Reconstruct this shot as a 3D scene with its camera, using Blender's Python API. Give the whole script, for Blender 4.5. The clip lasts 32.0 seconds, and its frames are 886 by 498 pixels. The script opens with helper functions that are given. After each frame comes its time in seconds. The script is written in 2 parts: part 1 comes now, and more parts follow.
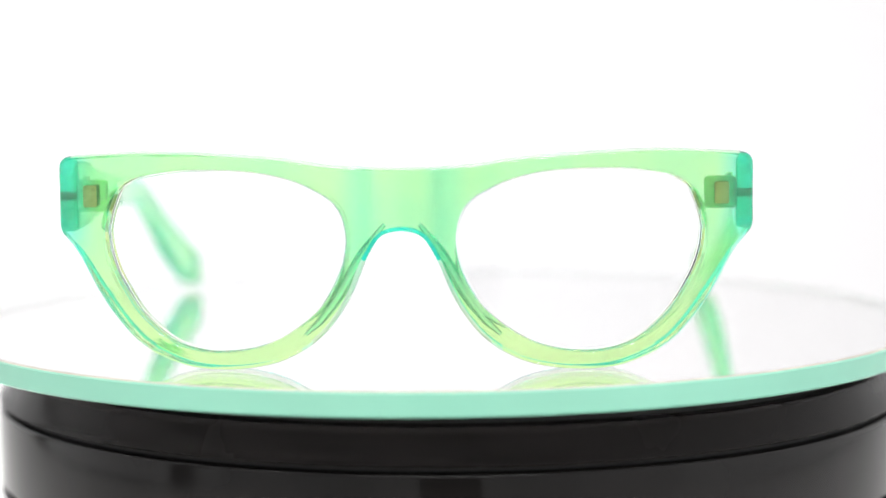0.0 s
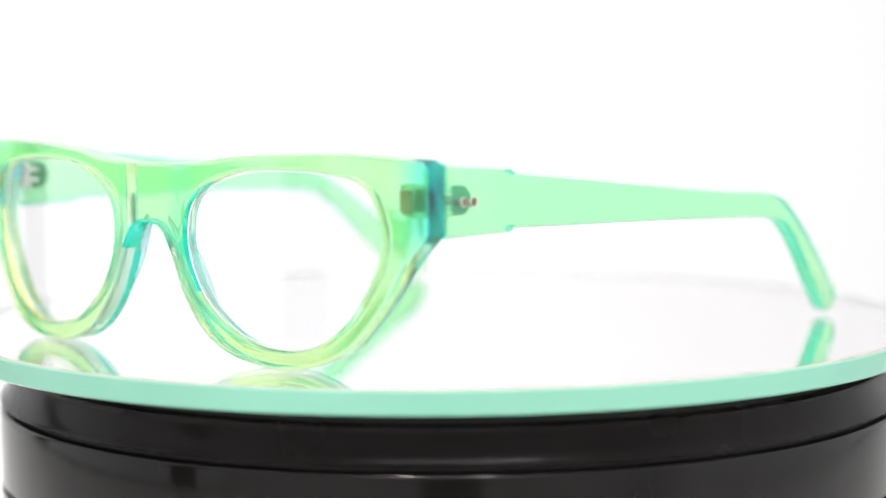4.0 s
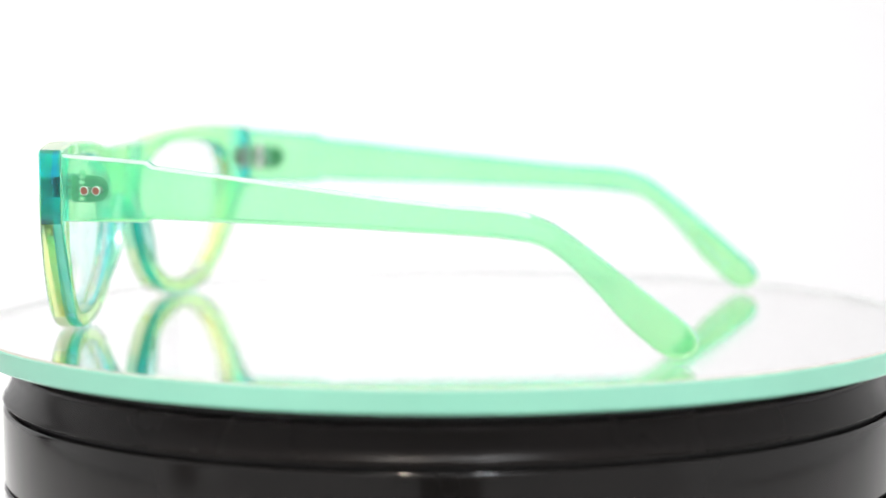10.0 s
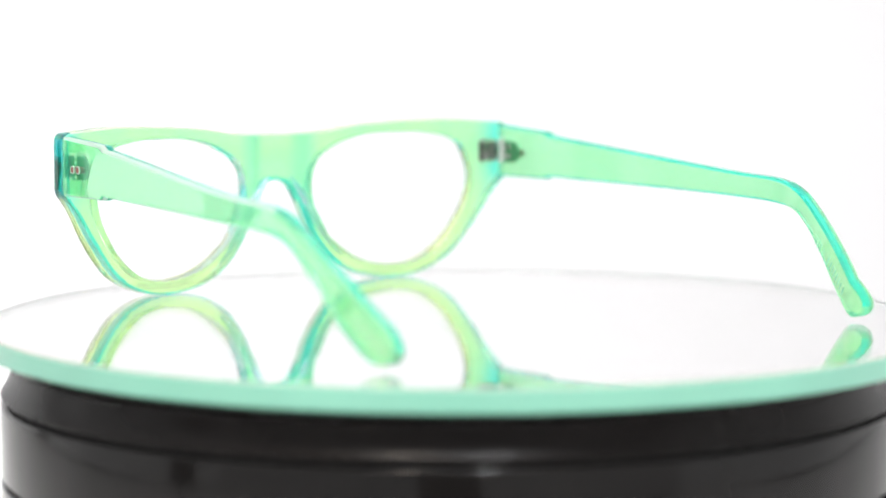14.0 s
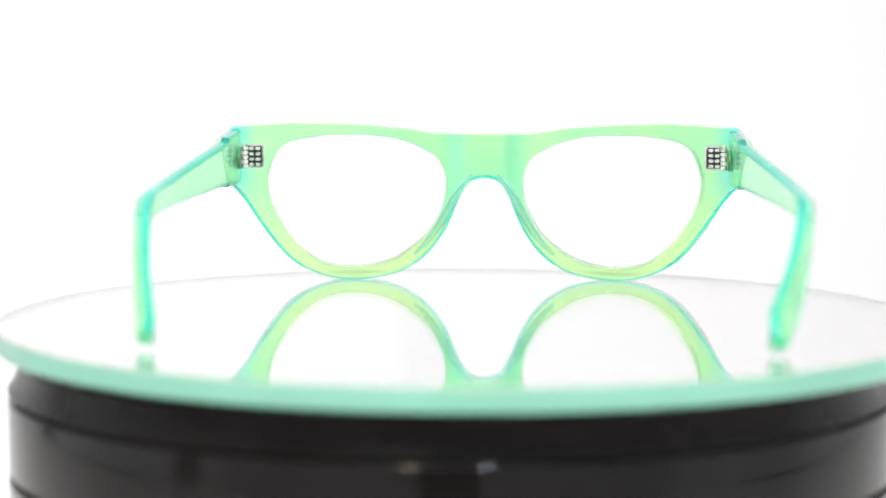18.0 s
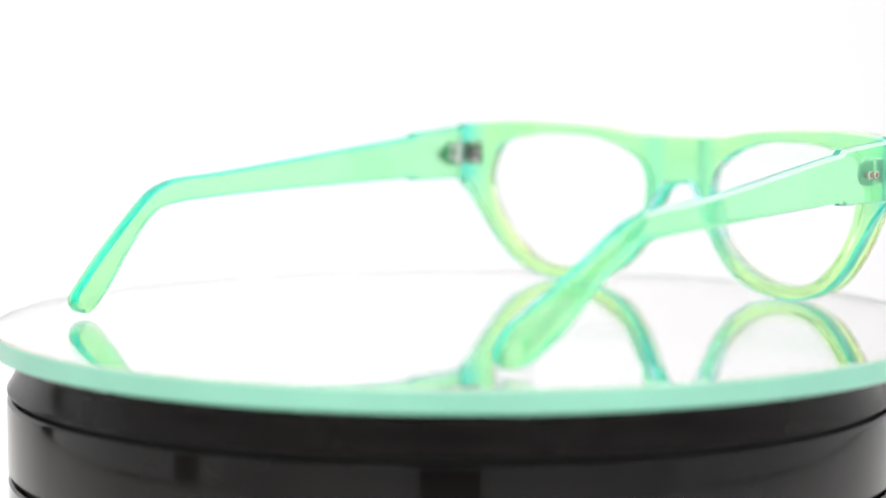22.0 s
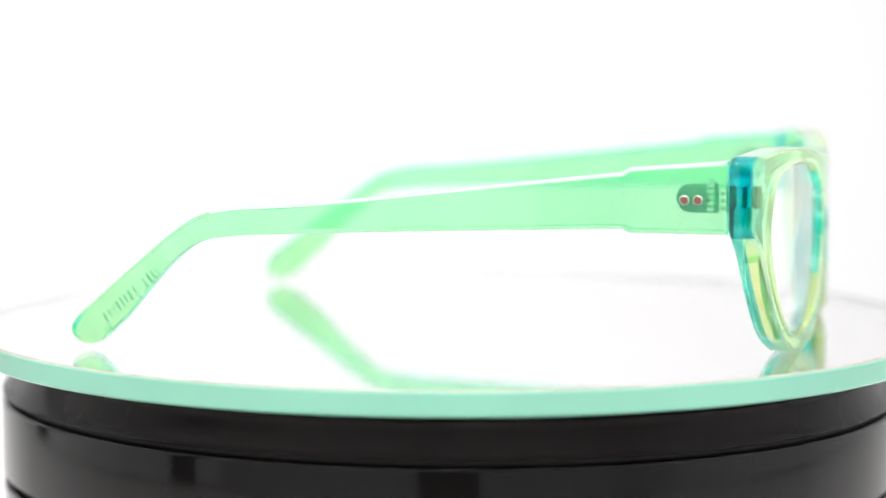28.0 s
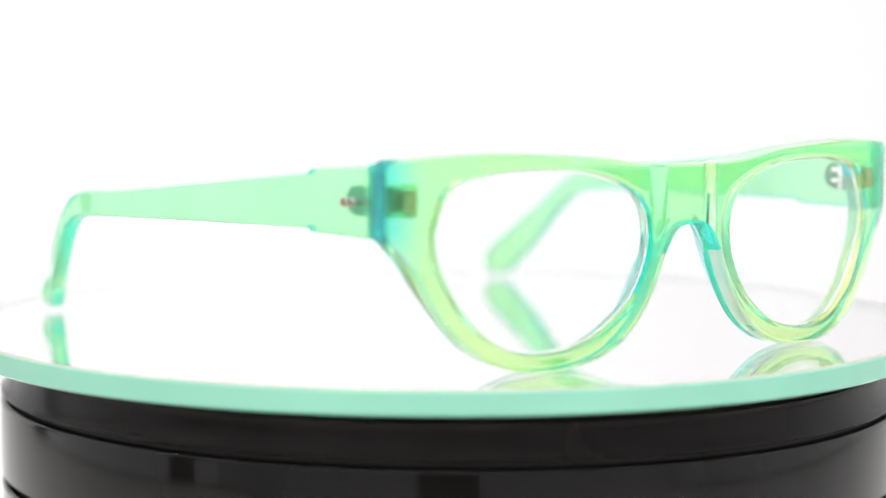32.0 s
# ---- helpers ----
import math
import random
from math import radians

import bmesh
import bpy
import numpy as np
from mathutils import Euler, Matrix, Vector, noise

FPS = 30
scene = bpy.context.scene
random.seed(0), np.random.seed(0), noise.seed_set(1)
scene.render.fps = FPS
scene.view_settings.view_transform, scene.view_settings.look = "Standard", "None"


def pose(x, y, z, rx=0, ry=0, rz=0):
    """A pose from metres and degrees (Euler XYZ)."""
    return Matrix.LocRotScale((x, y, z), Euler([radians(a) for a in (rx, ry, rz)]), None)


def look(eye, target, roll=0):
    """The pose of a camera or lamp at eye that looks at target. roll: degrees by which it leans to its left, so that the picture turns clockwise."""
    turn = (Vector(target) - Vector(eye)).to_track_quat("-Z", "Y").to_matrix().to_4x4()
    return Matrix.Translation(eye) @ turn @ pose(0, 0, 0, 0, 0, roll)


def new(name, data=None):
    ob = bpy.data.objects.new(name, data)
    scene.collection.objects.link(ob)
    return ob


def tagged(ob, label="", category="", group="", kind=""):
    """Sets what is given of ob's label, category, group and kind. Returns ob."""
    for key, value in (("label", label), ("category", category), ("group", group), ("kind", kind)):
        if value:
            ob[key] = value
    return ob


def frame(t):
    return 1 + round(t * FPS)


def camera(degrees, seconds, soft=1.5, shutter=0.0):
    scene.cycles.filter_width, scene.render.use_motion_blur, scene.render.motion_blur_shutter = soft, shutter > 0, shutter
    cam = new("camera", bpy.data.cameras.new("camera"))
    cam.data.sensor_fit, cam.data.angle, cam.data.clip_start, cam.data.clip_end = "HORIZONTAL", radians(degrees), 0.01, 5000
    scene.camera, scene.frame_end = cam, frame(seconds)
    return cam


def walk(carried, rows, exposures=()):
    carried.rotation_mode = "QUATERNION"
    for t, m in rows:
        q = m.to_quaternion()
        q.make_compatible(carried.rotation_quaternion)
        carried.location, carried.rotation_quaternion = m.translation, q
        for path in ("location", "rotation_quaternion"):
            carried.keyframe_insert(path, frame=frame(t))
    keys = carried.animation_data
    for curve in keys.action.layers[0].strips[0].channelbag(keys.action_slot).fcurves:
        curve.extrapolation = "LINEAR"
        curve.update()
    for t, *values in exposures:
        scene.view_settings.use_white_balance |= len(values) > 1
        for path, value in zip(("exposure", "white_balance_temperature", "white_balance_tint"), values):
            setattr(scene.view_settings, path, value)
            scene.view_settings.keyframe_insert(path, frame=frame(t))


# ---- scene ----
# ---- camera and its walk ----
cam = camera(22.29, 32.0, soft=1.5)
EYE = Vector((0.00325, -0.5537, 0.0689))
# the lens breathes with its focus, and the tripod head settles: seconds, millimetres along the line of sight, lean in degrees, pan and tilt
DRIFT = [(0, 3.4, -0.55, -0.0092, -0.0949), (2, 2.9, -0.42, -0.0096, -0.0948), (4, 3.8, -0.34, -0.0095, -0.0947), (6, 3.5, -0.34, -0.0094, -0.0943),
         (8, 1.6, -0.31, -0.0093, -0.0939), (10, 0.2, -0.18, -0.0096, -0.0939), (12, 1.6, -0.07, -0.0096, -0.0944), (14, 1.9, 0.07, -0.0096, -0.0947),
         (15.5, 0.6, 0.13, -0.0097, -0.0945), (17, -2.2, 0.17, -0.0098, -0.0945), (18, -6.0, 0.13, -0.0099, -0.0946), (20, -7.3, 0.07, -0.0102, -0.0948),
         (21, -7.0, 0.06, -0.0102, -0.0948), (22, -4.6, 0.03, -0.0101, -0.0949), (24, -0.6, -0.05, -0.0094, -0.0948), (26, -1.0, 0.01, -0.0094, -0.0949),
         (28, -1.0, 0.05, -0.0095, -0.0953), (30, 0.9, 0.06, -0.0097, -0.0957), (32, 1.2, 0.14, -0.0095, -0.0958)]


def sight(t):
    """The line of sight at t seconds, and the eye on it."""
    k = max(i for i in range(len(DRIFT) - 1) if DRIFT[i][0] <= t)
    a, b = DRIFT[k], DRIFT[k + 1]
    u = (t - a[0]) / (b[0] - a[0])
    d, lean, px, pz = (a[i] + (b[i] - a[i]) * u for i in range(1, 5))
    aim = Vector((px, 1.0, pz)).normalized()
    return EYE + aim * d / 1000, aim, lean


walk(cam, [(row[0], look(sight(row[0])[0], sight(row[0])[0] + sight(row[0])[1], sight(row[0])[2])) for row in DRIFT])

# ---- world and light ----
world = bpy.data.worlds.new("studio")
scene.world = world
world.use_nodes = True
world.node_tree.nodes["Background"].inputs[0].default_value = (0.9, 0.95, 1.0, 1)
world.node_tree.nodes["Background"].inputs[1].default_value = 0.03
scene.view_settings.exposure = 0.0
scene.cycles.max_bounces, scene.cycles.transmission_bounces, scene.cycles.glossy_bounces = 16, 16, 8
for lx, tint in ((-0.10, (1.0, 0.86, 0.70)), (0.08, (0.95, 0.97, 1.0))):
    led = bpy.data.lights.new("led_lamp", "AREA")
    led.shape, led.size, led.energy, led.color = "DISK", 0.036, 1.9, tint
    new("led_lamp", led).matrix_world = look((lx, -0.40, 0.56), (0, 0, 0.02))
strip = bpy.data.lights.new("led_strip", "AREA")
strip.shape, strip.size, strip.size_y, strip.energy = "RECTANGLE", 0.40, 0.05, 0.9
new("led_strip", strip).matrix_world = look((0, -0.425, 0.50), (0, 0, 0.02))


# ---- materials ----
def material(name):
    m = bpy.data.materials.new(name)
    m.use_nodes = True
    nt = m.node_tree
    return m, nt, nt.nodes["Principled BSDF"]


def set_in(node, **values):
    for key, value in values.items():
        node.inputs[key.replace("_", " ")].default_value = value


def noise_tex(nt, scale, detail=3.0):
    co = nt.nodes.new("ShaderNodeTexCoord")
    n = nt.nodes.new("ShaderNodeTexNoise")
    n.inputs["Scale"].default_value = scale
    n.inputs["Detail"].default_value = detail
    nt.links.new(co.outputs["Object"], n.inputs["Vector"])
    return n


def ramp(nt, source, stops):
    r = nt.nodes.new("ShaderNodeValToRGB")
    r.color_ramp.elements[0].position, r.color_ramp.elements[0].color = stops[0][0], (*stops[0][1], 1)
    r.color_ramp.elements[1].position, r.color_ramp.elements[1].color = stops[-1][0], (*stops[-1][1], 1)
    for pos, col in stops[1:-1]:
        e = r.color_ramp.elements.new(pos)
        e.color = (*col, 1)
    nt.links.new(source, r.inputs[0])
    return r


def bump(nt, bsdf, source, strength, distance):
    b = nt.nodes.new("ShaderNodeBump")
    b.inputs["Strength"].default_value = strength
    b.inputs["Distance"].default_value = distance
    nt.links.new(source, b.inputs["Height"])
    nt.links.new(b.outputs[0], bsdf.inputs["Normal"])


def acetate(name, low, high, rough=0.02, scale=60.0, milk=0.2, scatter=(0.0, 0.75, 1.0), ends=None, band=None, foot=None, tail=None, wave=0.03):
    """Opal acetate: it lets light through in two close tints, in soft clouds, and scatters back another colour.
    milk: how much it scatters at each surface. wave: how uneven the polish is. ends, band: painted-in refraction, as a
    tint towards both ends of the frame and on both sides of the bridge. foot: the tint that the sheet takes towards its
    lower rims, tail: towards the tip of an arm."""
    m, nt, b = material(name)
    set_in(b, Transmission_Weight=1.0, IOR=1.48, Roughness=rough)
    opal = nt.nodes.new("ShaderNodeBsdfPrincipled")
    set_in(opal, Base_Color=(*scatter, 1), Roughness=max(rough, 0.06), IOR=1.48)
    thru = nt.nodes.new("ShaderNodeBsdfTranslucent")
    thru.inputs[0].default_value = (*scatter, 1)
    half, both_ways = nt.nodes.new("ShaderNodeMixShader"), nt.nodes.new("ShaderNodeMixShader")
    half.inputs[0].default_value, both_ways.inputs[0].default_value = 0.5, milk
    nt.links.new(opal.outputs[0], half.inputs[1])
    nt.links.new(thru.outputs[0], half.inputs[2])
    nt.links.new(b.outputs[0], both_ways.inputs[1])
    nt.links.new(half.outputs[0], both_ways.inputs[2])
    nt.links.new(both_ways.outputs[0], nt.nodes["Material Output"].inputs[0])
    n = noise_tex(nt, scale)
    r = ramp(nt, n.outputs[0], [(0.35, low), (0.65, high)])
    tint = r.outputs[0]
    if ends:
        co, sep = nt.nodes.new("ShaderNodeTexCoord"), nt.nodes.new("ShaderNodeSeparateXYZ")
        nt.links.new(co.outputs["Object"], sep.inputs[0])
        ab, mr, mix = nt.nodes.new("ShaderNodeMath"), nt.nodes.new("ShaderNodeMapRange"), nt.nodes.new("ShaderNodeMix")
        ab.operation, mr.interpolation_type, mix.data_type = "ABSOLUTE", "SMOOTHSTEP", "RGBA"
        nt.links.new(sep.outputs[0], ab.inputs[0])
        mr.inputs[1].default_value, mr.inputs[2].default_value = 0.0640, 0.0722
        nt.links.new(ab.outputs[0], mr.inputs[0])
        hi, both = nt.nodes.new("ShaderNodeMapRange"), nt.nodes.new("ShaderNodeMath")
        hi.interpolation_type, both.operation = "SMOOTHSTEP", "MULTIPLY"
        hi.inputs[1].default_value, hi.inputs[2].default_value = 0.020, 0.031
        nt.links.new(sep.outputs[2], hi.inputs[0])
        nt.links.new(mr.outputs[0], both.inputs[0])
        nt.links.new(hi.outputs[0], both.inputs[1])
        nt.links.new(both.outputs[0], mix.inputs[0])
        nt.links.new(tint, mix.inputs[6])
        mix.inputs[7].default_value = (*ends, 1)
        tint = mix.outputs[2]
        for colour, source, steps in ((band, ab.outputs[0], (0.0030, 0.0078, 0.0084, 0.0150)), (foot, sep.outputs[2], (-0.02, -0.01, 0.004, 0.026))):
            if not colour:
                continue
            rise, fall, share, mix2 = nt.nodes.new("ShaderNodeMapRange"), nt.nodes.new("ShaderNodeMapRange"), nt.nodes.new("ShaderNodeMath"), nt.nodes.new("ShaderNodeMix")
            rise.interpolation_type, fall.interpolation_type, share.operation, mix2.data_type = "SMOOTHSTEP", "SMOOTHSTEP", "MULTIPLY", "RGBA"
            (rise.inputs[1].default_value, rise.inputs[2].default_value, fall.inputs[1].default_value, fall.inputs[2].default_value) = steps
            fall.inputs[3].default_value, fall.inputs[4].default_value = 1.0, 0.0
            nt.links.new(source, rise.inputs[0])
            nt.links.new(source, fall.inputs[0])
            nt.links.new(rise.outputs[0], share.inputs[0])
            nt.links.new(fall.outputs[0], share.inputs[1])
            nt.links.new(share.outputs[0], mix2.inputs[0])
            nt.links.new(tint, mix2.inputs[6])
            mix2.inputs[7].default_value = (*colour, 1)
            tint = mix2.outputs[2]
    if tail:
        co, sep = nt.nodes.new("ShaderNodeTexCoord"), nt.nodes.new("ShaderNodeSeparateXYZ")
        mr, mix = nt.nodes.new("ShaderNodeMapRange"), nt.nodes.new("ShaderNodeMix")
        mr.interpolation_type, mix.data_type = "SMOOTHSTEP", "RGBA"
        mr.inputs[1].default_value, mr.inputs[2].default_value = 0.116, 0.142
        nt.links.new(co.outputs["Object"], sep.inputs[0])
        nt.links.new(sep.outputs[1], mr.inputs[0])
        nt.links.new(mr.outputs[0], mix.inputs[0])
        nt.links.new(tint, mix.inputs[6])
        mix.inputs[7].default_value = (*tail, 1)
        tint = mix.outputs[2]
    nt.links.new(tint, b.inputs["Base Color"])
    w = noise_tex(nt, 140.0 if wave < 0.05 else 260.0, 1.5)
    bump(nt, b, w.outputs[0], wave, 0.0006)
    return m


FACE = acetate("acetate_lime", (0.76, 0.98, 0.48), (0.86, 0.99, 0.46), scale=45.0, milk=0.06, scatter=(0.60, 1.0, 0.35), ends=(0.12, 0.86, 0.82))
BACK = acetate("acetate_teal", (0.28, 0.91, 0.53), (0.38, 0.94, 0.50), scale=45.0, milk=0.10, scatter=(0.15, 1.0, 0.60), ends=(0.16, 0.84, 0.72), band=(0.17, 0.88, 0.56), foot=(0.64, 0.99, 0.46))
EDGE = acetate("acetate_teal_edge", (0.0, 0.80, 0.62), (0.03, 0.92, 0.76), milk=0.30, scatter=(0.0, 0.82, 0.72), wave=0.10)
INNER = acetate("acetate_yellow_edge", (0.97, 1.0, 0.48), (1.0, 1.0, 0.62), rough=0.06, milk=0.32, scatter=(1.0, 1.0, 0.24), wave=0.10)
BLUE = acetate("acetate_blue_edge", (0.01, 0.46, 0.64), (0.10, 0.72, 0.84), scale=110.0, milk=0.16, scatter=(0.05, 0.55, 0.75), wave=0.12)
END = acetate("acetate_blue_end", (0.0, 0.05, 0.24), (0.0, 0.36, 0.56), scale=130.0, milk=0.10, scatter=(0.0, 0.14, 0.34), wave=0.12)
LILAC = acetate("acetate_lilac_edge", (0.66, 0.84, 0.97), (0.76, 0.90, 0.99), milk=0.2, scatter=(0.6, 0.8, 1.0), wave=0.10)
SIDE = acetate("acetate_mint", (0.54, 0.95, 0.53), (0.58, 0.96, 0.56), milk=0.20, scatter=(0.25, 1.0, 0.70), tail=(0.59, 0.95, 0.47))
ARM_SHINE = acetate("acetate_mint_shine", (0.85, 0.99, 0.90), (0.92, 1.0, 0.94), milk=0.6, scatter=(0.95, 1.0, 0.97))
CREST = acetate("acetate_pale_lime", (0.80, 1.0, 0.60), (0.90, 1.0, 0.70), milk=0.5, scatter=(0.90, 1.0, 0.88))
SAWN = acetate("acetate_sawn_teal", (0.02, 0.92, 0.74), (0.05, 0.97, 0.82), rough=0.12, milk=0.22, scatter=(0.0, 0.95, 0.80))
PAD = acetate("acetate_pale_teal", (0.58, 0.93, 0.94), (0.74, 0.96, 0.98), milk=0.12, scatter=(0.5, 0.9, 1.0))


def plain(name, colour, rough=0.4, metal=0.0, scale=80.0, vary=0.08, relief=0.0):
    m, nt, b = material(name)
    set_in(b, Roughness=rough, Metallic=metal)
    n = noise_tex(nt, scale)
    lo = tuple(c * (1 - vary) for c in colour)
    hi = tuple(min(1.0, c * (1 + vary)) for c in colour)
    r = ramp(nt, n.outputs[0], [(0.3, lo), (0.7, hi)])
    nt.links.new(r.outputs[0], b.inputs["Base Color"])
    if relief:
        bump(nt, b, n.outputs[0], 0.3, relief)
    return m


STEEL = plain("hinge_steel", (0.86, 0.85, 0.83), 0.14, 1.0, 900.0, 0.15, 0.00003)
LEAF = plain("hinge_leaf", (0.045, 0.25, 0.10), 0.4, 0.1, 700.0, 0.2)
SLOT_SHADE = plain("hinge_shade", (0.03, 0.035, 0.03), 0.5, 0.3, 700.0, 0.2)
GILT = plain("hinge_gilt", (0.36, 0.40, 0.22), 0.4, 0.6, 700.0, 0.2)
RINGLET = plain("rivet_ring", (0.48, 0.56, 0.48), 0.45, 0.5, 900.0, 0.15)
COPPER = plain("rivet_copper", (0.28, 0.115, 0.085), 0.35, 0.7, 900.0, 0.15)
INK = plain("engraving", (0.28, 0.66, 0.44), 0.6, 0.0, 900.0, 0.1)


def gloss_black(name, colour, level, low, high):
    """Black gloss paint with soft upright smears of dust in its sheen."""
    m = plain(name, colour, 0.24, 0.0, 40.0, 0.2)
    nt = m.node_tree
    b = nt.nodes["Principled BSDF"]
    b.inputs["Specular IOR Level"].default_value = level
    n, mp = noise_tex(nt, 26.0, 4.0), nt.nodes.new("ShaderNodeMapping")
    mp.inputs["Scale"].default_value = (1.0, 1.0, 0.35)
    nt.links.new(n.inputs["Vector"].links[0].from_socket, mp.inputs[0])
    nt.links.new(mp.outputs[0], n.inputs["Vector"])
    r = ramp(nt, n.outputs[0], [(0.38, (low, low, low)), (0.62, (high, high, high))])
    nt.links.new(r.outputs[0], b.inputs["Roughness"])
    lv = ramp(nt, n.outputs[0], [(0.34, (level * 0.75,) * 3), (0.52, (level,) * 3)])
    nt.links.new(lv.outputs[0], b.inputs["Specular IOR Level"])
    return m


BLACK = gloss_black("black_gloss", (0.007, 0.0063, 0.0062), 0.20, 0.05, 0.16)
RING = gloss_black("brown_black_gloss", (0.0060, 0.0048, 0.0046), 0.105, 0.14, 0.28)
RUBBER = plain("groove_black", (0.004, 0.004, 0.004), 0.7, 0.0, 60.0, 0.2)
MIRROR = plain("mirror_silver", (0.95, 0.945, 0.95), 0.015, 1.0, 30.0, 0.01)
MINT = plain("glass_edge_mint", (0.195, 0.46, 0.35), 0.25, 0.0, 25.0, 0.05)
RIM_LIGHT = plain("pale_rim_light", (0.82, 0.88, 0.86), 0.6, 0.0, 60.0, 0.04)
GRIND = plain("ground_glass_rim", (0.38, 0.36, 0.32), 0.5, 0.0, 200.0, 0.15)
TABLE = plain("white_board", (0.86, 0.86, 0.86), 0.6, 0.0, 12.0, 0.02)
WALL = plain("studio_grey", (0.45, 0.44, 0.44), 0.8, 0.0, 3.0, 0.1)

CLEAR, _nt, _b = material("float_glass")
set_in(_b, Transmission_Weight=1.0, IOR=1.5, Roughness=0.0, Base_Color=(0.995, 1.0, 0.995, 1))
LENS, _nt, _b = material("lens_clear")
set_in(_b, Transmission_Weight=1.0, IOR=1.5, Roughness=0.0, Base_Color=(0.985, 0.99, 0.995, 1))


def glow(name, strength, tint=(1, 1, 1)):
    """Lit white diffuser cloth."""
    m, nt, b = material(name)
    set_in(b, Base_Color=(0.12, 0.12, 0.12, 1), Roughness=0.9, Emission_Color=(*tint, 1), Emission_Strength=strength)
    return m


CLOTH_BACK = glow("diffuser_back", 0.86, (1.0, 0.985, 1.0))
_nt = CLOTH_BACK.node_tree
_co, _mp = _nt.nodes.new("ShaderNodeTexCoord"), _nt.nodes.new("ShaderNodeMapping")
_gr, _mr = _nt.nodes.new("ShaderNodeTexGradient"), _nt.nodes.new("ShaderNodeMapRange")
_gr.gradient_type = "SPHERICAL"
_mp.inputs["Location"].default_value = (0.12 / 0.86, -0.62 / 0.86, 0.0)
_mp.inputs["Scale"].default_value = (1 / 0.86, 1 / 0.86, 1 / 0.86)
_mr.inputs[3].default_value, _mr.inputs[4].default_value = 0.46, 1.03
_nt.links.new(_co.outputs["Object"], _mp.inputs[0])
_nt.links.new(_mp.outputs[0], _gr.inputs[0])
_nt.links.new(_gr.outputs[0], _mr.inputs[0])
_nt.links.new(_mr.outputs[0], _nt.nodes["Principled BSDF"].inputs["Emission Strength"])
CLOTH_SIDE = glow("diffuser_side", 1.1)
CLOTH_TOP = glow("diffuser_top", 1.25)
CLOTH_FRONT = glow("diffuser_front", 0.75)


# ---- builders ----
def to_object(name, me, mats, parent=None, label="", smooth=35):
    for m in mats:
        me.materials.append(m)
    if smooth < 0:
        me.polygons.foreach_set("use_smooth", [True] * len(me.polygons))
    elif smooth:
        me.polygons.foreach_set("use_smooth", [True] * len(me.polygons))
        me.set_sharp_from_angle(angle=radians(smooth))
    ob = new(name, me)
    if parent:
        ob.parent = parent
    if label:
        ob["label"] = label
    return ob


def part(name, bm, mats, parent=None, label="", smooth=35):
    me = bpy.data.meshes.new(name)
    bmesh.ops.recalc_face_normals(bm, faces=bm.faces)
    bm.to_mesh(me)
    bm.free()
    return to_object(name, me, mats if isinstance(mats, (list, tuple)) else [mats], parent, label, smooth)


def spline(points, per=5):
    """A closed smooth outline through its control points; a point given twice is a corner."""
    out, n = [], len(points)
    for i in range(n):
        p0, p1, p2, p3 = (Vector(points[(i + k) % n]) for k in (-1, 0, 1, 2))
        if (p1 - p2).length < 1e-6:
            continue
        for k in range(per):
            u = k / per
            out.append(0.5 * (2 * p1 + (p2 - p0) * u + (2 * p0 - 5 * p1 + 4 * p2 - p3) * u * u + (3 * p1 - p0 - 3 * p2 + p3) * u ** 3))
    return out


def slab(loops, thick, bevel, cuts=()):
    """A flat plate in x and y with those outlines, thick along z, its edges rounded; cut at every x in cuts."""
    cu = bpy.data.curves.new("outline", "CURVE")
    cu.dimensions, cu.fill_mode = "2D", "BOTH"
    cu.extrude, cu.bevel_depth, cu.bevel_resolution, cu.offset = thick / 2 - bevel, bevel, 4, -bevel
    for loop in loops:
        sp = cu.splines.new("POLY")
        sp.points.add(len(loop) - 1)
        for p, v in zip(sp.points, loop):
            p.co = (v[0], v[1], 0, 1)
        sp.use_cyclic_u = True
    ob = new("outline", cu)
    dg = bpy.context.evaluated_depsgraph_get()
    me = bpy.data.meshes.new_from_object(ob.evaluated_get(dg))
    bpy.data.objects.remove(ob)
    bm = bmesh.new()
    bm.from_mesh(me)
    bpy.data.meshes.remove(me)
    bmesh.ops.remove_doubles(bm, verts=bm.verts, dist=2e-6)
    for x in cuts:
        bmesh.ops.bisect_plane(bm, geom=bm.verts[:] + bm.edges[:] + bm.faces[:], plane_co=(x, 0, 0), plane_no=(1, 0, 0), dist=1e-7)
    for f in bm.faces:
        f.material_index = 0
    bmesh.ops.recalc_face_normals(bm, faces=bm.faces)
    bm.normal_update()
    for e in bm.edges:
        if len(e.link_faces) == 2:
            a, b = e.link_faces
            flat = (abs(a.normal.z) > 0.998, abs(b.normal.z) > 0.998)
            e.smooth = flat[0] == flat[1] and a.normal.dot(b.normal) > 0.7
    return bm


def lathe(profile, segments=160, close=False):
    """A body turned round z from (radius, height) pairs."""
    bm = bmesh.new()
    rings = []
    for r, z in profile:
        if r < 1e-6:
            rings.append([bm.verts.new((0, 0, z))])
        else:
            rings.append([bm.verts.new((r * math.cos(2 * math.pi * k / segments), r * math.sin(2 * math.pi * k / segments), z)) for k in range(segments)])
    pairs = list(zip(rings, rings[1:])) + ([(rings[-1], rings[0])] if close else [])
    for a, b in pairs:
        for k in range(segments):
            j = (k + 1) % segments
            if len(a) == 1:
                bm.faces.new((a[0], b[j], b[k]))
            elif len(b) == 1:
                bm.faces.new((a[k], a[j], b[0]))
            else:
                bm.faces.new((a[k], a[j], b[j], b[k]))
    return bm


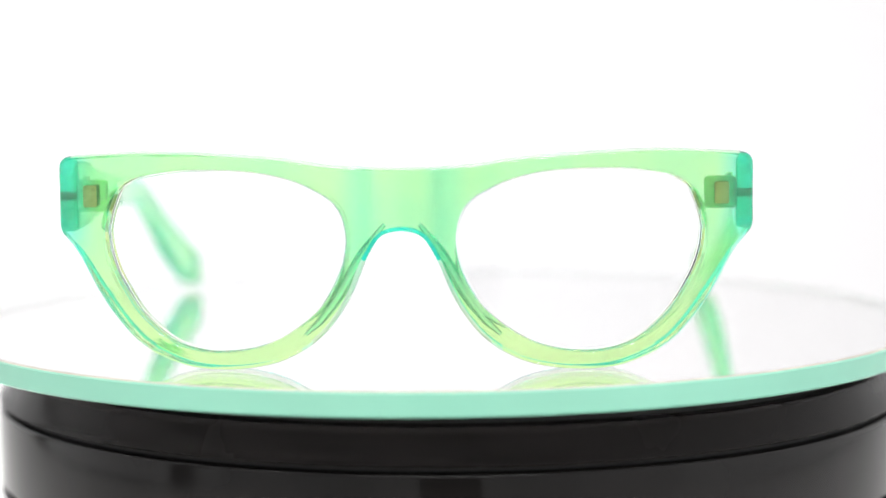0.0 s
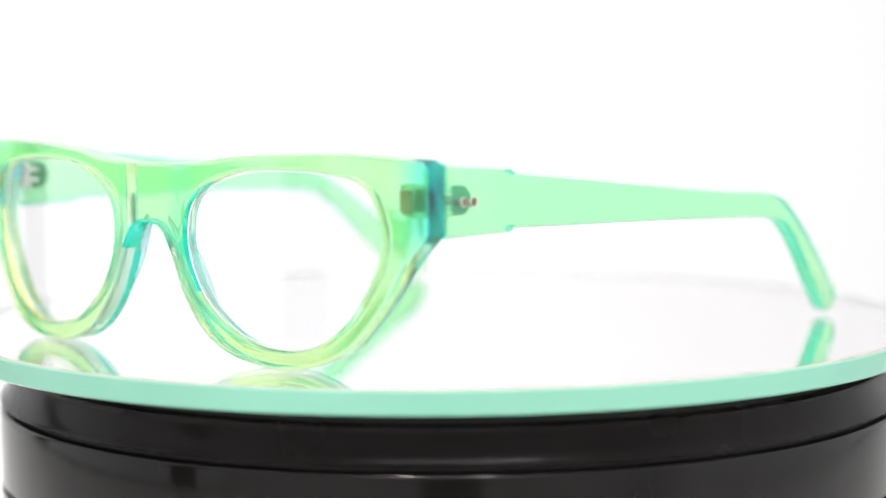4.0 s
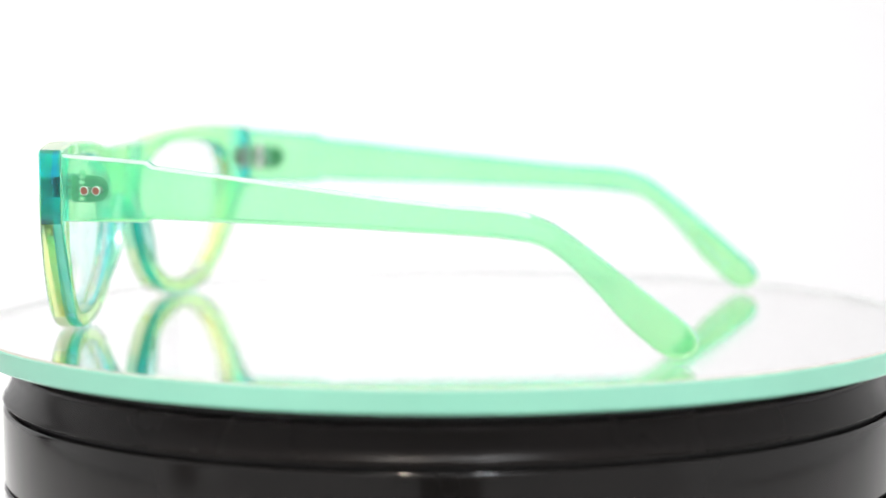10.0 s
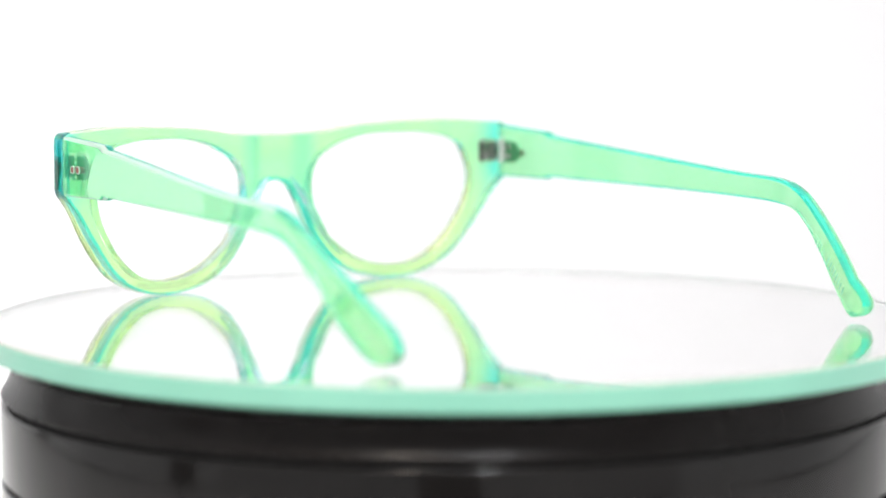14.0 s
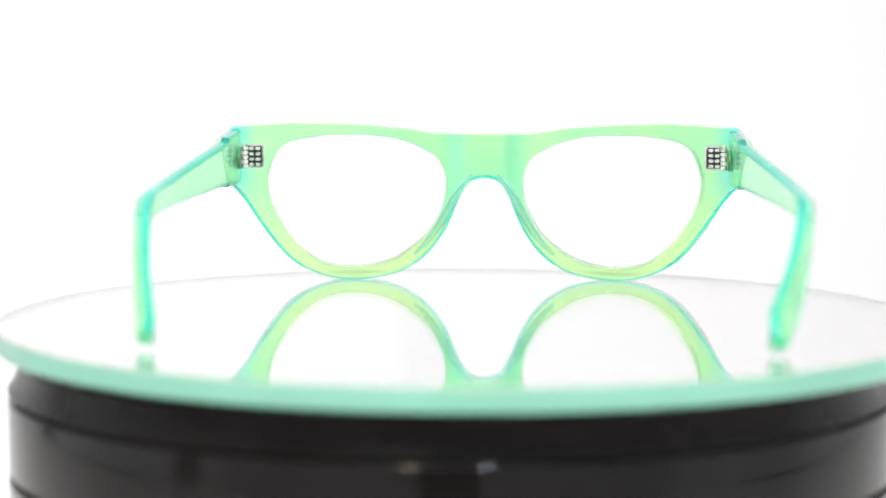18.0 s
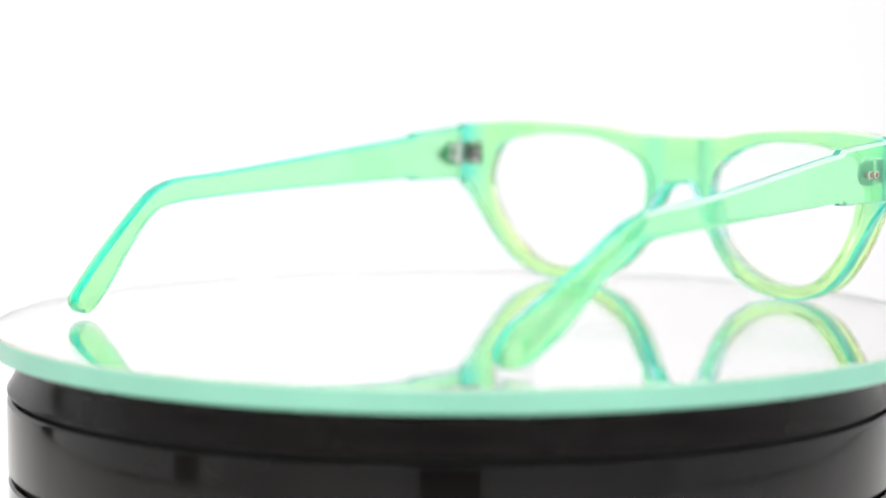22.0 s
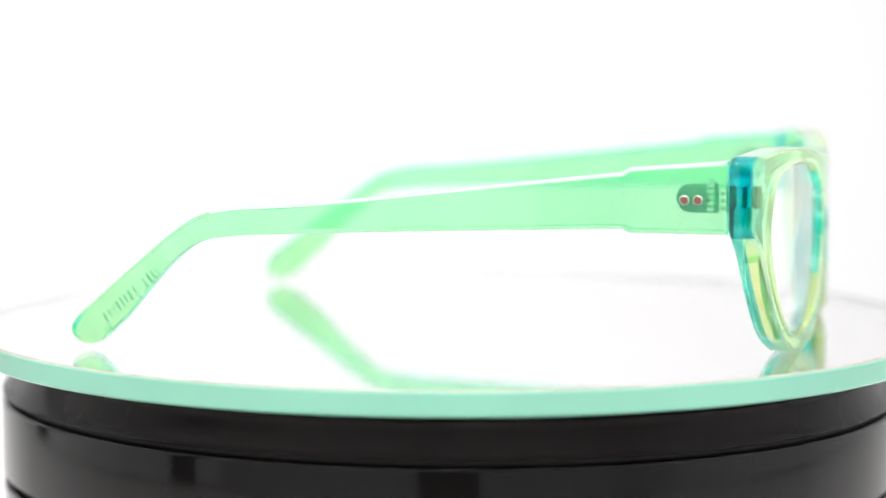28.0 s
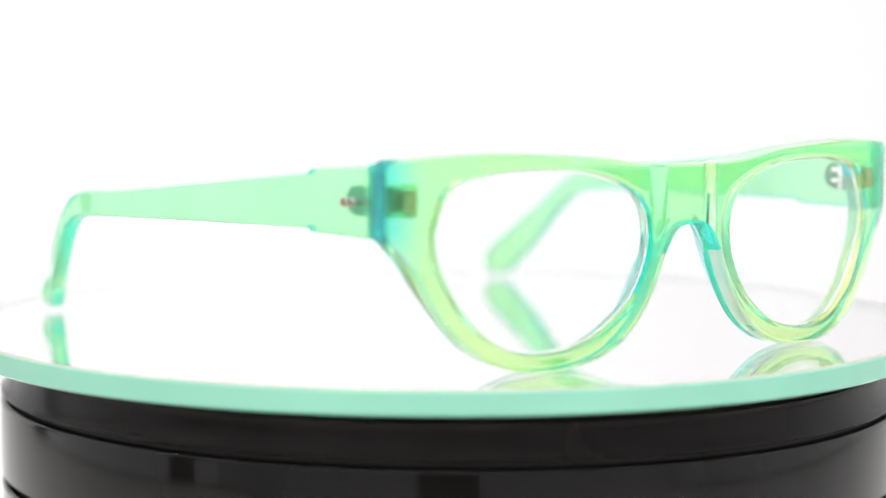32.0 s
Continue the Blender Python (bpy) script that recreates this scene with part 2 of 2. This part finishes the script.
def rod(centre, radius, length, axis="z", segments=24, bevel=0.0):
    bm = bmesh.new()
    bmesh.ops.create_cone(bm, cap_ends=True, segments=segments, radius1=radius, radius2=radius, depth=length)
    if bevel:
        rim = [e for e in bm.edges if any(len(f.verts) > 4 for f in e.link_faces)]
        bmesh.ops.bevel(bm, geom=rim, offset=bevel, segments=2, affect="EDGES")
    turn = {"z": Matrix(), "x": Matrix.Rotation(radians(90), 4, "Y"), "y": Matrix.Rotation(radians(90), 4, "X")}[axis]
    bmesh.ops.transform(bm, matrix=Matrix.Translation(centre) @ turn, verts=bm.verts)
    return bm


def box(centre, size, bevel=0.0):
    bm = bmesh.new()
    bmesh.ops.create_cube(bm, size=1)
    bmesh.ops.transform(bm, matrix=Matrix.Translation(centre) @ Matrix.Diagonal((*size, 1)), verts=bm.verts)
    if bevel:
        bmesh.ops.bevel(bm, geom=bm.edges[:], offset=bevel, segments=2, affect="EDGES")
    return bm


# ---- the tent, the board and the room ----
TABLE_Z = -0.075


def panel(name, centre, size, mat, label):
    ob = part(name, box(centre, size, 0.004), mat)
    return tagged(ob, label, "backdrop", kind="structure")


panel("backdrop", (0, 0.62, 0.30), (1.5, 0.012, 0.76), CLOTH_BACK, "white diffuser cloth behind the turntable, its glow painted to fade outwards")
panel("side_panel_1", (-0.56, 0.0825, 0.30), (0.012, 1.061, 0.74), CLOTH_SIDE, "lit white cloth side of the light tent")
panel("side_panel_2", (0.56, 0.0825, 0.30), (0.012, 1.061, 0.74), CLOTH_SIDE, "lit white cloth side of the light tent")
panel("tent_top", (0, 0.0825, 0.69), (1.12, 1.061, 0.012), CLOTH_TOP, "bright white cloth top of the light tent")
# the front cloth leaves a slot for the camera
panel("front_panel_1", (-0.305, -0.455, 0.30), (0.51, 0.012, 0.74), CLOTH_FRONT, "white cloth front flap of the light tent")
panel("front_panel_2", (0.305, -0.455, 0.30), (0.51, 0.012, 0.74), CLOTH_FRONT, "white cloth front flap of the light tent")
panel("front_panel_3", (0, -0.455, 0.395), (0.096, 0.012, 0.55), CLOTH_FRONT, "white cloth front flap over the camera's slot")
tagged(part("table", box((0, 0, TABLE_Z - 0.015), (2.2, 1.9, 0.03), 0.003), TABLE), "matt white board under the turntable", "table", kind="structure")
# unseen dark uprights, added to give the dark patches in the gloss of the turntable
for nm, y, w in (("strap_1", -0.31, 0.08), ("strap_2", 0.20, 0.07)):
    tagged(part(nm, box((-0.548, y, 0.10), (0.004, w, 0.34), 0.001), RUBBER), "unseen dark upright added on the tent's side for the turntable's reflections", "strap", kind="structure")
for nm, c, sz in (("wall_north", (0, 2.5, 0.4), (5.0, 0.1, 2.6)), ("wall_south", (0, -2.5, 0.4), (5.0, 0.1, 2.6)),
                  ("wall_east", (2.5, 0, 0.4), (0.1, 4.9, 2.6)), ("wall_west", (-2.5, 0, 0.4), (0.1, 4.9, 2.6)),
                  ("ceiling", (0, 0, 1.75), (5.1, 5.1, 0.1)), ("floor", (0, 0, -0.95), (5.1, 5.1, 0.1))):
    tagged(part(nm, box(c, sz), WALL, smooth=0), "dim grey studio " + nm.split("_")[0], nm.split("_")[0], kind="structure")


# ---- the turntable ----
def build_turntable():
    root = new("turntable")
    root.location = (0, 0, TABLE_Z)
    up = -TABLE_Z
    part("rotating_ring", lathe([(0, -0.0086), (0.1058, -0.0086), (0.1065, -0.0088), (0.1069, -0.0094), (0.1072, -0.0104), (0.1075, -0.0115), (0.1079, -0.0126), (0.1084, -0.0137), (0.1089, -0.0146), (0.1093, -0.0152),
                                (0.1096, -0.0156), (0.1097, -0.0160), (0.1093, -0.0165), (0.1079, -0.0166), (0, -0.0166)]),
         RING, root, "glossy brown-black upper ring")
    part("neck", lathe([(0, -0.0064), (0.1030, -0.0064), (0.1034, -0.0068), (0.1034, -0.0110), (0, -0.0110)]), RUBBER, root, "matt black neck under the plate")
    part("groove", lathe([(0, -0.0166), (0.1075, -0.0166), (0.1075, -0.0176), (0, -0.0176)]), RUBBER, root, "matt black gap between ring and drum")
    part("drum", lathe([(0, -0.0176), (0.1079, -0.0176), (0.1088, -0.0177), (0.1093, -0.0179), (0.1096, -0.0183), (0.1097, -0.0188), (0.1097, -0.0352), (0.1092, -0.0357), (0.1079, -0.0358), (0, -0.0358)]), BLACK, root, "glossy black drum")
    part("lower_groove", lathe([(0, up - 0.0358), (0.1075, up - 0.0358), (0.1075, up - 0.0368), (0, up - 0.0368)]), RUBBER, root)
    part("base", lathe([(0, up - 0.0368), (0.1079, up - 0.0368), (0.1092, up - 0.0370), (0.1097, up - 0.0376), (0.1099, 0.003), (0.1090, 0.0), (0, 0.0)]), BLACK, root, "glossy black base")
    for turning in root.children:
        if turning.name.split(".")[0] in ("rotating_ring", "neck", "groove", "drum"):
            turning.location = (0, 0, up)
    return tagged(root, "glossy black round motor turntable on a white board", "turntable")


turntable = build_turntable()

PLATE_R = 0.1165


def build_plate():
    root = new("mirror_plate")
    r = PLATE_R
    part("glass_disc", lathe([(0, -0.0050), (r - 0.00088, -0.0050), (r - 0.00088, 0.0), (0, 0.0)], 256), CLEAR, root, "clear float glass disc")
    part("silvering", lathe([(0, -0.0053), (r - 0.0011, -0.0053), (r - 0.0011, -0.0048), (0, -0.0048)], 256), MIRROR, root, "bright mirror coating under the glass")
    part("rim_lightener", lathe([(r - 0.00098, -0.0047), (r - 0.00090, -0.0047), (r - 0.00090, -0.0002), (r - 0.00098, -0.0002)], 256, True), RIM_LIGHT, root, "added pale ring that lightens the glass edge from inside")
    part("edge_band", lathe([(r - 0.0009, -0.0054), (r - 0.0006, -0.0054), (r, -0.0049), (r, -0.0006), (r - 0.0003, -0.0003), (r - 0.0009, -0.0003)], 256, True), MINT, root, "mint green polished glass edge")
    part("ground_rim", lathe([(r - 0.0009, -0.0003), (r - 0.0003, -0.0003), (r - 0.0006, -0.0001), (r - 0.0009, 0.0)], 256, True), GRIND, root, "dull grey ground rim")
    return tagged(root, "round mirror plate with a mint green edge on the turntable", "mirror")


mirror_plate = build_plate()

# ---- the eyeglasses ----
# half outlines in millimetres, from the middle of the bridge outwards; a pair given twice is a corner
TOP = [(0, 42.0), (6, 42.1), (11.5, 42.3), (16.8, 42.7), (22.3, 43.6), (29, 44.3), (41, 45.0), (53, 45.3), (58.6, 45.2), (64.5, 44.8)]
END_CORNERS = [(69.5, 44.4), (71.3, 44.1), (72.4, 43.2), (72.8, 41.8), (72.8, 38), (72.8, 33), (72.8, 29.8), (72.3, 28.2), (71.2, 26.9)]
LOW = [(69.0, 24.3), (67.4, 21.6), (65.9, 18.7), (63.9, 15.2), (61.5, 11.7), (58.4, 8.0), (55.5, 5.3), (51.2, 2.8), (44.8, 0.6), (38, 0), (31.3, 0.5), (25.4, 1.9), (20.6, 4.2),
       (17.8, 6.2), (15, 9.0), (12, 13.2), (9.9, 17.2), (7.9, 22), (6.3, 25.1), (4.8, 27.3), (3.0, 28.5), (0, 29.0)]
HOLE = [(62.8, 28.5), (62.4, 31), (61.3, 34.5), (59.6, 37.7), (56.3, 39.8), (51.5, 40.8), (46, 41.5), (40.5, 41.6), (34.3, 41.5), (28.5, 40.9), (23.6, 39.8), (20.2, 38.6), (17.4, 37.2), (15.3, 36.0), (13.4, 34.2),
        (12.0, 31.5), (11.4, 28.5), (11.4, 25.6), (12.4, 21), (14.7, 16.3), (17.5, 12.5), (22, 8.8), (26.8, 6.0), (31.5, 4.5), (36.3, 3.8), (40.7, 3.8), (45.2, 4.6), (48.8, 6.1), (52.5, 8.8), (56, 12.3),
        (58.8, 16.5), (61, 20.6), (62.3, 24.6)]
SAG, THICK, AHEAD = 0.0108, 0.0058, 0.0012
LAYER = -0.0004  # where the yellow front layer meets the blue-green back layer


def bow(x):
    """How far forward the front stands at that distance from its middle."""
    return -SAG * (1 - (x / 0.0725) ** 2) - AHEAD


def mm(points):
    return [(x / 1000, y / 1000) for x, y in points]


def mirrored(points):
    return [(-x, y) for x, y in reversed(points)]


def bend(bm, behind):
    """Stand a flat slab upright and bow it like the frame's front, its walls square to the bow but for the two ends; behind: its middle's distance behind the front surface."""
    for v in bm.verts:
        x, z, d = v.co.x, v.co.y, -v.co.z + behind
        square = max(0.0, min(1.0, (0.0690 - abs(x)) / 0.0060))
        slope = 2 * SAG * x / 0.0725 ** 2 * square
        if abs(x) > 0.0692 and d < behind:
            d += (abs(x) - 0.0692) * 0.12
        v.co = (x - slope * d, bow(x) + d, z)


def build_front(root):
    right = TOP + END_CORNERS + LOW
    left = mirrored(TOP[1:] + END_CORNERS + LOW[:-1])
    outer = spline(mm(right + left), 8)
    holes = [spline(mm(HOLE), 9), spline(mm(mirrored(HOLE)), 9)]
    cuts = [k * 0.002 for k in range(-36, 37)] + [-0.0692, 0.0692] + [sg * (0.0044 + 0.0004 * k) for k in range(16) for sg in (1, -1)]
    bm = slab([outer] + holes, THICK, 0.0008, cuts)
    bmesh.ops.bisect_plane(bm, geom=bm.verts[:] + bm.edges[:] + bm.faces[:], plane_co=(0, 0, LAYER), plane_no=(0, 0, 1), dist=1e-7)
    for f in bm.faces:
        c, n = f.calc_center_median(), f.normal
        ahead = c.z > LAYER
        if abs(n.z) > 0.998:
            f.material_index = 0 if ahead else 7
            continue
        eye = Vector((math.copysign(0.0378, c.x), 0.0245, 0))
        d = Vector((c.x, c.y, 0)) - eye
        inner = d.dot(n) < 0 and d.length < 0.029
        sideways = abs(n.x) > 0.5 * math.hypot(n.x, n.y)
        if inner:
            nose, templeward = abs(c.x) < 0.0200, abs(c.x) > 0.0500
            if ahead:
                f.material_index = (1 if nose and c.y > 0.015 else 2) if abs(n.z) < 0.3 else 0
            elif abs(n.z) < 0.6:
                f.material_index = 1 if c.y > 0.036 else 4 if abs(c.x) < 0.032 else 2 if templeward else 5
        elif abs(c.x) > 0.0700 and c.y > 0.0275:
            f.material_index = 3 if abs(n.z) < 0.7 else 0
        elif abs(c.x) < 0.0185 and n.y < 0.3 and c.y < 0.040:
            f.material_index = 5 if ahead and c.y < 0.023 else 1
        elif not sideways:
            f.material_index = 1 if n.y < 0 and not ahead and abs(n.z) < 0.9 else 5 if abs(n.z) < (0.85 if n.y > 0 else 0.5) else 0
        elif ahead:
            f.material_index = 8 if 0.3 < abs(n.z) < 0.97 and c.y < 0.03 else 0
        else:
            f.material_index = 6 if abs(c.x) > 0.044 and abs(n.z) < 0.6 else 1
        if f.material_index == 0 and not ahead:
            f.material_index = 7
    for v in bm.verts:
        # the back of the bridge is hollowed out, with steep walls at both sides
        if v.co.z < -0.0012 and abs(v.co.x) < 0.0105 and v.co.y > 0.022:
            u = min(1.0, (0.0105 - abs(v.co.x)) / 0.0060)
            v.co.z += 0.0018 * u * u * (3 - 2 * u)
    bend(bm, THICK / 2)
    return part("frame_front", bm, [FACE, EDGE, INNER, END, LILAC, CREST, BLUE, BACK, PAD], root, "clear lime green acetate front with teal edges", -1)


def build_lens(root, side):
    c = Vector((0.0378, 0.0245))
    loop = [c + (p - c) * 0.992 for p in spline(mm(HOLE), 4)]
    if side < 0:
        loop = [Vector((-p.x, p.y)) for p in reversed(loop)]
    bm = slab([loop], 0.0019, 0.0003, [k * 0.002 for k in range(-32, 33)])
    bend(bm, 0.0024)
    return part("lens", bm, LENS, root, "clear uncoloured lens", -1)


TEMPLE_TOP = [(4.5, 43.4), (4.5, 43.4), (24.5, 41.9), (24.5, 41.9), (26.0, 40.9), (26.0, 40.9), (46, 38.7), (70, 36), (84, 34.5), (96, 33.4), (107, 32.7), (114, 31.1), (120, 27.8), (132, 18.5), (143.3, 9.5),
              (146.4, 6.4), (147.3, 4.2), (146.4, 2.2), (144.3, 1.1), (141.8, 1.1), (139.2, 2.4), (136.6, 4.5)]
TEMPLE_LOW = [(132, 8.7), (126, 15.4), (120, 21.3), (114.5, 25.0), (107, 26.4), (95, 27.1), (70, 28), (45, 28.6), (26, 29.1), (26, 29.1), (24.5, 28.3), (24.5, 28.3), (4.5, 28.2), (4.5, 28.2)]


def spread(y, tuck=0.0):
    """How far an arm stands outwards at that distance behind the front: widest at the bend, closing towards the tip."""
    u = (y - 0.012) / 0.093
    if u <= 0:
        return 0.0
    if u < 1:
        return 0.0062 * (3 * u * u - 2 * u ** 3)
    w = min(1.0, (y - 0.105) / 0.040)
    return 0.0062 * (1 - w * w * 0.95) - tuck * w * w


def build_temple(root, front, side):
    """One side arm. side: 1 the wearer's left, -1 the right, which closes more at its tip."""
    loop = spline(mm(TEMPLE_TOP + TEMPLE_LOW), 8)
    bm = slab([loop], 0.0040, 0.0009, [0.003 * k for k in range(2, 49)])
    bmesh.ops.bisect_plane(bm, geom=bm.verts[:] + bm.edges[:] + bm.faces[:], plane_co=(0, 0, 0.0003), plane_no=(0, 0, 1), dist=1e-7)
    for f in bm.faces:
        c = f.calc_center_median()
        if abs(f.normal.z) < 0.5:
            f.material_index = 2 if c.z > 0.0003 else 1
        elif abs(f.normal.z) < 0.95 and c.z < 0:
            f.material_index = 1
        if f.normal.y > 0.35 and c.z > 0.0003:
            f.material_index = 2
        if c.x > 0.112:
            # bend and tip: clear, with a teal line along the upper edge
            f.material_index = 1 if abs(f.normal.z) < 0.9 and c.z < 0.0003 and f.normal.y > -0.1 else 0
        if abs(f.normal.z) < 0.5:
            if c.x < 0.0052 and f.normal.x < -0.6:
                f.material_index = 3
    out, splay, tuck = (0.0728, 0.0010, 0.0002) if side > 0 else (0.0728, 0.0014, 0.0045)
    for v in bm.verts:
        y, z, d = v.co.x * (1.002 if side > 0 else 1.017) + 0.0001, v.co.y, v.co.z
        v.co = (side * (out - 0.0020 + splay * (y / 0.14) + spread(y, tuck) + d), y, z)
    arm = part("temple", bm, [SIDE, EDGE, ARM_SHINE, SAWN], root, "clear mint green acetate side arm", -1)
    inside = side * (out - 0.0041)
    # leaf of the hinge on the arm, two rivets through it, and the knuckles
    shift = 0.0004 if side > 0 else 0.0011
    leaf_loop = [(5.6, 32.6), (5.6, 32.6), (11.5, 32.6), (13.6, 33.5), (14.5, 35.6), (13.6, 37.7), (11.5, 38.6), (5.6, 38.6), (5.6, 38.6)]
    lb = slab([spline(mm(leaf_loop), 4)], 0.0007, 0.0001)
    for v in lb.verts:
        y, z, d = v.co.x + shift, v.co.y, v.co.z
        v.co = (inside - side * 0.0004 + side * d, y, z)
    leaf = part("hinge_leaf", lb, LEAF, arm, "dark metal hinge leaf on the arm", -1)
    for y in (0.0101, 0.0129) if side > 0 else (0.0108, 0.0136):
        part("rivet", rod((side * (out - 0.0018), y, 0.0353), 0.00085, 0.0042, "x", 20, 0.0001), COPPER, arm, "copper rivet pin through the arm")
        part("rivet_rim", lathe([(0.00085, -0.0002), (0.00107, -0.0002), (0.00103, 0.0002), (0.00085, 0.0003)], 20, True), RINGLET, arm, "pale metal ring round a rivet").matrix_local = pose(side * (out + 0.0001), y, 0.0353, 0, 90 * side, 0)
    for k in range(5):
        z = 0.0333 + k * 0.00125
        part("knuckle", rod((side * (out - 0.0052), 0.0084, z), 0.0014, 0.00100, "z", 20, 0.00018), STEEL, arm, "polished steel hinge knuckle")
        if k % 2:
            part("hinge_tongue", box((side * (out - 0.0050), 0.0106, z), (0.0009, 0.0036, 0.0010), 0.00015), STEEL, arm, "polished steel hinge tongue")
    plate = part("hinge_plate", box((side * 0.0656, 0.0042, 0.0358), (0.0066, 0.0009, 0.0068), 0.0004), STEEL, front, "polished steel hinge plate on the front")
    part("hinge_slot_shade", box((side * 0.0656, 0.0045, 0.0358), (0.0058, 0.0009, 0.0059), 0.0003), SLOT_SHADE, plate, "dark block in place of the hinge plate's shaded recess")
    for k in range(4):
        for x, w in ((0.0638, 0.0014), (0.0656, 0.0014), (0.0674, 0.0014)):
            part("hinge_tongue", box((side * x, 0.0054, 0.03355 + k * 0.0015), (w, 0.0022, 0.0009), 0.0002), STEEL, plate)
    part("front_leaf", box((side * 0.0660, 0.0016, 0.0358), (0.0030, 0.0008, 0.0046), 0.0002), GILT, front, "gilt hinge leaf set into the front")
    part("hinge_screw", rod((side * (out - 0.0052), 0.0084, 0.0393), 0.0008, 0.0008, "z", 16, 0.0001), STEEL, arm, "small hinge screw")
    return arm


def build_nose_pad(root, side):
    """A clear flare behind the rim beside the nose, standing out a little beyond the rim."""
    bm = bmesh.new()
    line = [(3.6, 30.2), (5.2, 28.4), (6.9, 26.3), (8.7, 23.4), (10.5, 20.2), (12.5, 16.6), (14.7, 13.2), (17.2, 10.0), (20.2, 7.2)]
    reach = [0.3, 0.8, 1.4, 2.1, 2.5, 2.4, 1.8, 1.0, 0.3]
    wide = [0.4, 0.7, 0.9, 1.1, 1.2, 1.2, 1.0, 0.8, 0.4]
    rings = []
    for k, ((x, z), r, w) in enumerate(zip(line, reach, wide)):
        (xa, za), (xb, zb) = line[max(0, k - 1)], line[min(len(line) - 1, k + 1)]
        t = Vector((xb - xa, zb - za)).normalized()
        across = Vector((t.y, -t.x)) * -1
        base = bow(x / 1000) + THICK - 0.0001
        rings.append([bm.verts.new((side * (x + across.x * (w * math.cos(q) - 0.1 * w)) / 1000, base + r / 1000 * math.sin(q), (z + across.y * (w * math.cos(q) - 0.1 * w)) / 1000))
                      for q in [math.pi * m / 10 for m in range(11)]])
    for a, b in zip(rings, rings[1:]):
        for k in range(10):
            bm.faces.new((a[k], a[k + 1], b[k + 1], b[k]))
        bm.faces.new((a[10], a[0], b[0], b[10]))
    bm.faces.new(rings[0])
    bm.faces.new(rings[-1])
    return part("nose_pad", bm, PAD, root, "clear pale teal nose pad", 60)


def build_marking(root):
    """Faint engraved strokes on the inside of one arm, and two small marks below them."""
    a, b = Vector((127.5, 18.0)), Vector((141.3, 6.8))
    along = (b - a).normalized()
    across = Vector((-along.y, along.x))
    bm = bmesh.new()
    spots = [0.0, 0.9, 1.8, 2.9, 5.2, 6.4, 7.4, 8.3, 9.3, 10.3, 11.4, 12.6]
    strokes = [(a + along * s * 1.4, 0.28 + 0.10 * (k % 3), 2.3) for k, s in enumerate(spots)]
    end = strokes[-1][0]
    strokes += [(end + Vector((0.0, -2.5)), 0.5, 0.5), (end + Vector((-1.2, -1.9)), 0.5, 0.5)]
    for c, wide, long in strokes:
        corners = [(c + along * (u * wide / 2) + across * (v * long / 2)) / 1000 for u, v in ((-1, -1), (1, -1), (1, 1), (-1, 1))]
        rows = []
        for proud in (-0.00003, 0.00008):
            # each corner follows the curved inner face of the arm
            rows.append([bm.verts.new((-(0.0688 + 0.0014 * y / 0.14 + spread(y, 0.0045) - proud), y, z)) for y, z in corners])
        bm.faces.new(rows[0])
        bm.faces.new(rows[1])
        for k in range(4):
            bm.faces.new((rows[0][k], rows[0][k - 1], rows[1][k - 1], rows[1][k]))
    return part("marking", bm, INK, root, "faint engraved strokes", 0)


def build_eyeglasses():
    root = new("eyeglasses")
    front = build_front(root)
    for side in (1, -1):
        build_lens(root, side)
        arm = build_temple(root, front, side)
        build_nose_pad(front, side)
    build_marking(arm)
    return tagged(root, "clear green acetate eyeglasses, arms open, standing on the mirror plate", "eyeglasses"), front


eyeglasses, frame_front = build_eyeglasses()

# ---- focus: the lens follows one point after the other ----
focus_point = tagged(new("focus_point"), kind="structure")
cam.data.dof.use_dof = True
cam.data.dof.focus_object = focus_point
cam.data.dof.aperture_fstop = 7.0
FOCUS = [(0, 0.470), (3, 0.478), (6, 0.488), (9, 0.495), (10.5, 0.520), (12, 0.555), (13, 0.575), (14.5, 0.560), (15.5, 0.53), (16.3, 0.490), (17.3, 0.485), (17.6, 0.620),
         (21.2, 0.620), (22, 0.545), (22.5, 0.500), (23, 0.460), (24, 0.466), (25.5, 0.472), (27.5, 0.476), (30, 0.485), (32, 0.490)]

# ---- what moves ----
TURN = [(0, 0.0), (2, -19.66), (4, -39.59), (6, -59.46), (8, -79.5), (10, -99.43), (12, -119.6), (14, -139.85), (16, -159.83), (18, -179.55),
        (20, -199.4), (22, -219.15), (24, -239.13), (26, -259.45), (28, -279.8), (30, -299.8), (32, -319.65)]
RING_LEAN = pose(0, 0, 0, 0.31, 0.11, 0)
# the plate lies a little out of the middle of the turntable, the eyeglasses near its rim
OFF_CENTRE = pose(-0.00344, -0.00102, -0.0003)
ON_PLATE = pose(-0.0092, -0.07977, -0.0003, 0, 0, -2.17)


def motions():
    walk(mirror_plate, [(t, pose(0, 0, 0, 0, 0, a) @ OFF_CENTRE) for t, a in TURN])
    for turning in turntable.children:
        if turning.name.split(".")[0] in ("rotating_ring", "neck", "groove", "drum"):
            walk(turning, [(t, pose(0, 0, -TABLE_Z, 0, 0, a) @ RING_LEAN) for t, a in TURN])
    walk(focus_point, [(t, Matrix.Translation(sight(t)[0] + sight(t)[1] * d)) for t, d in FOCUS])
    walk(eyeglasses, [(t, pose(0, 0, 0, 0, 0, a) @ ON_PLATE) for t, a in TURN])


motions()
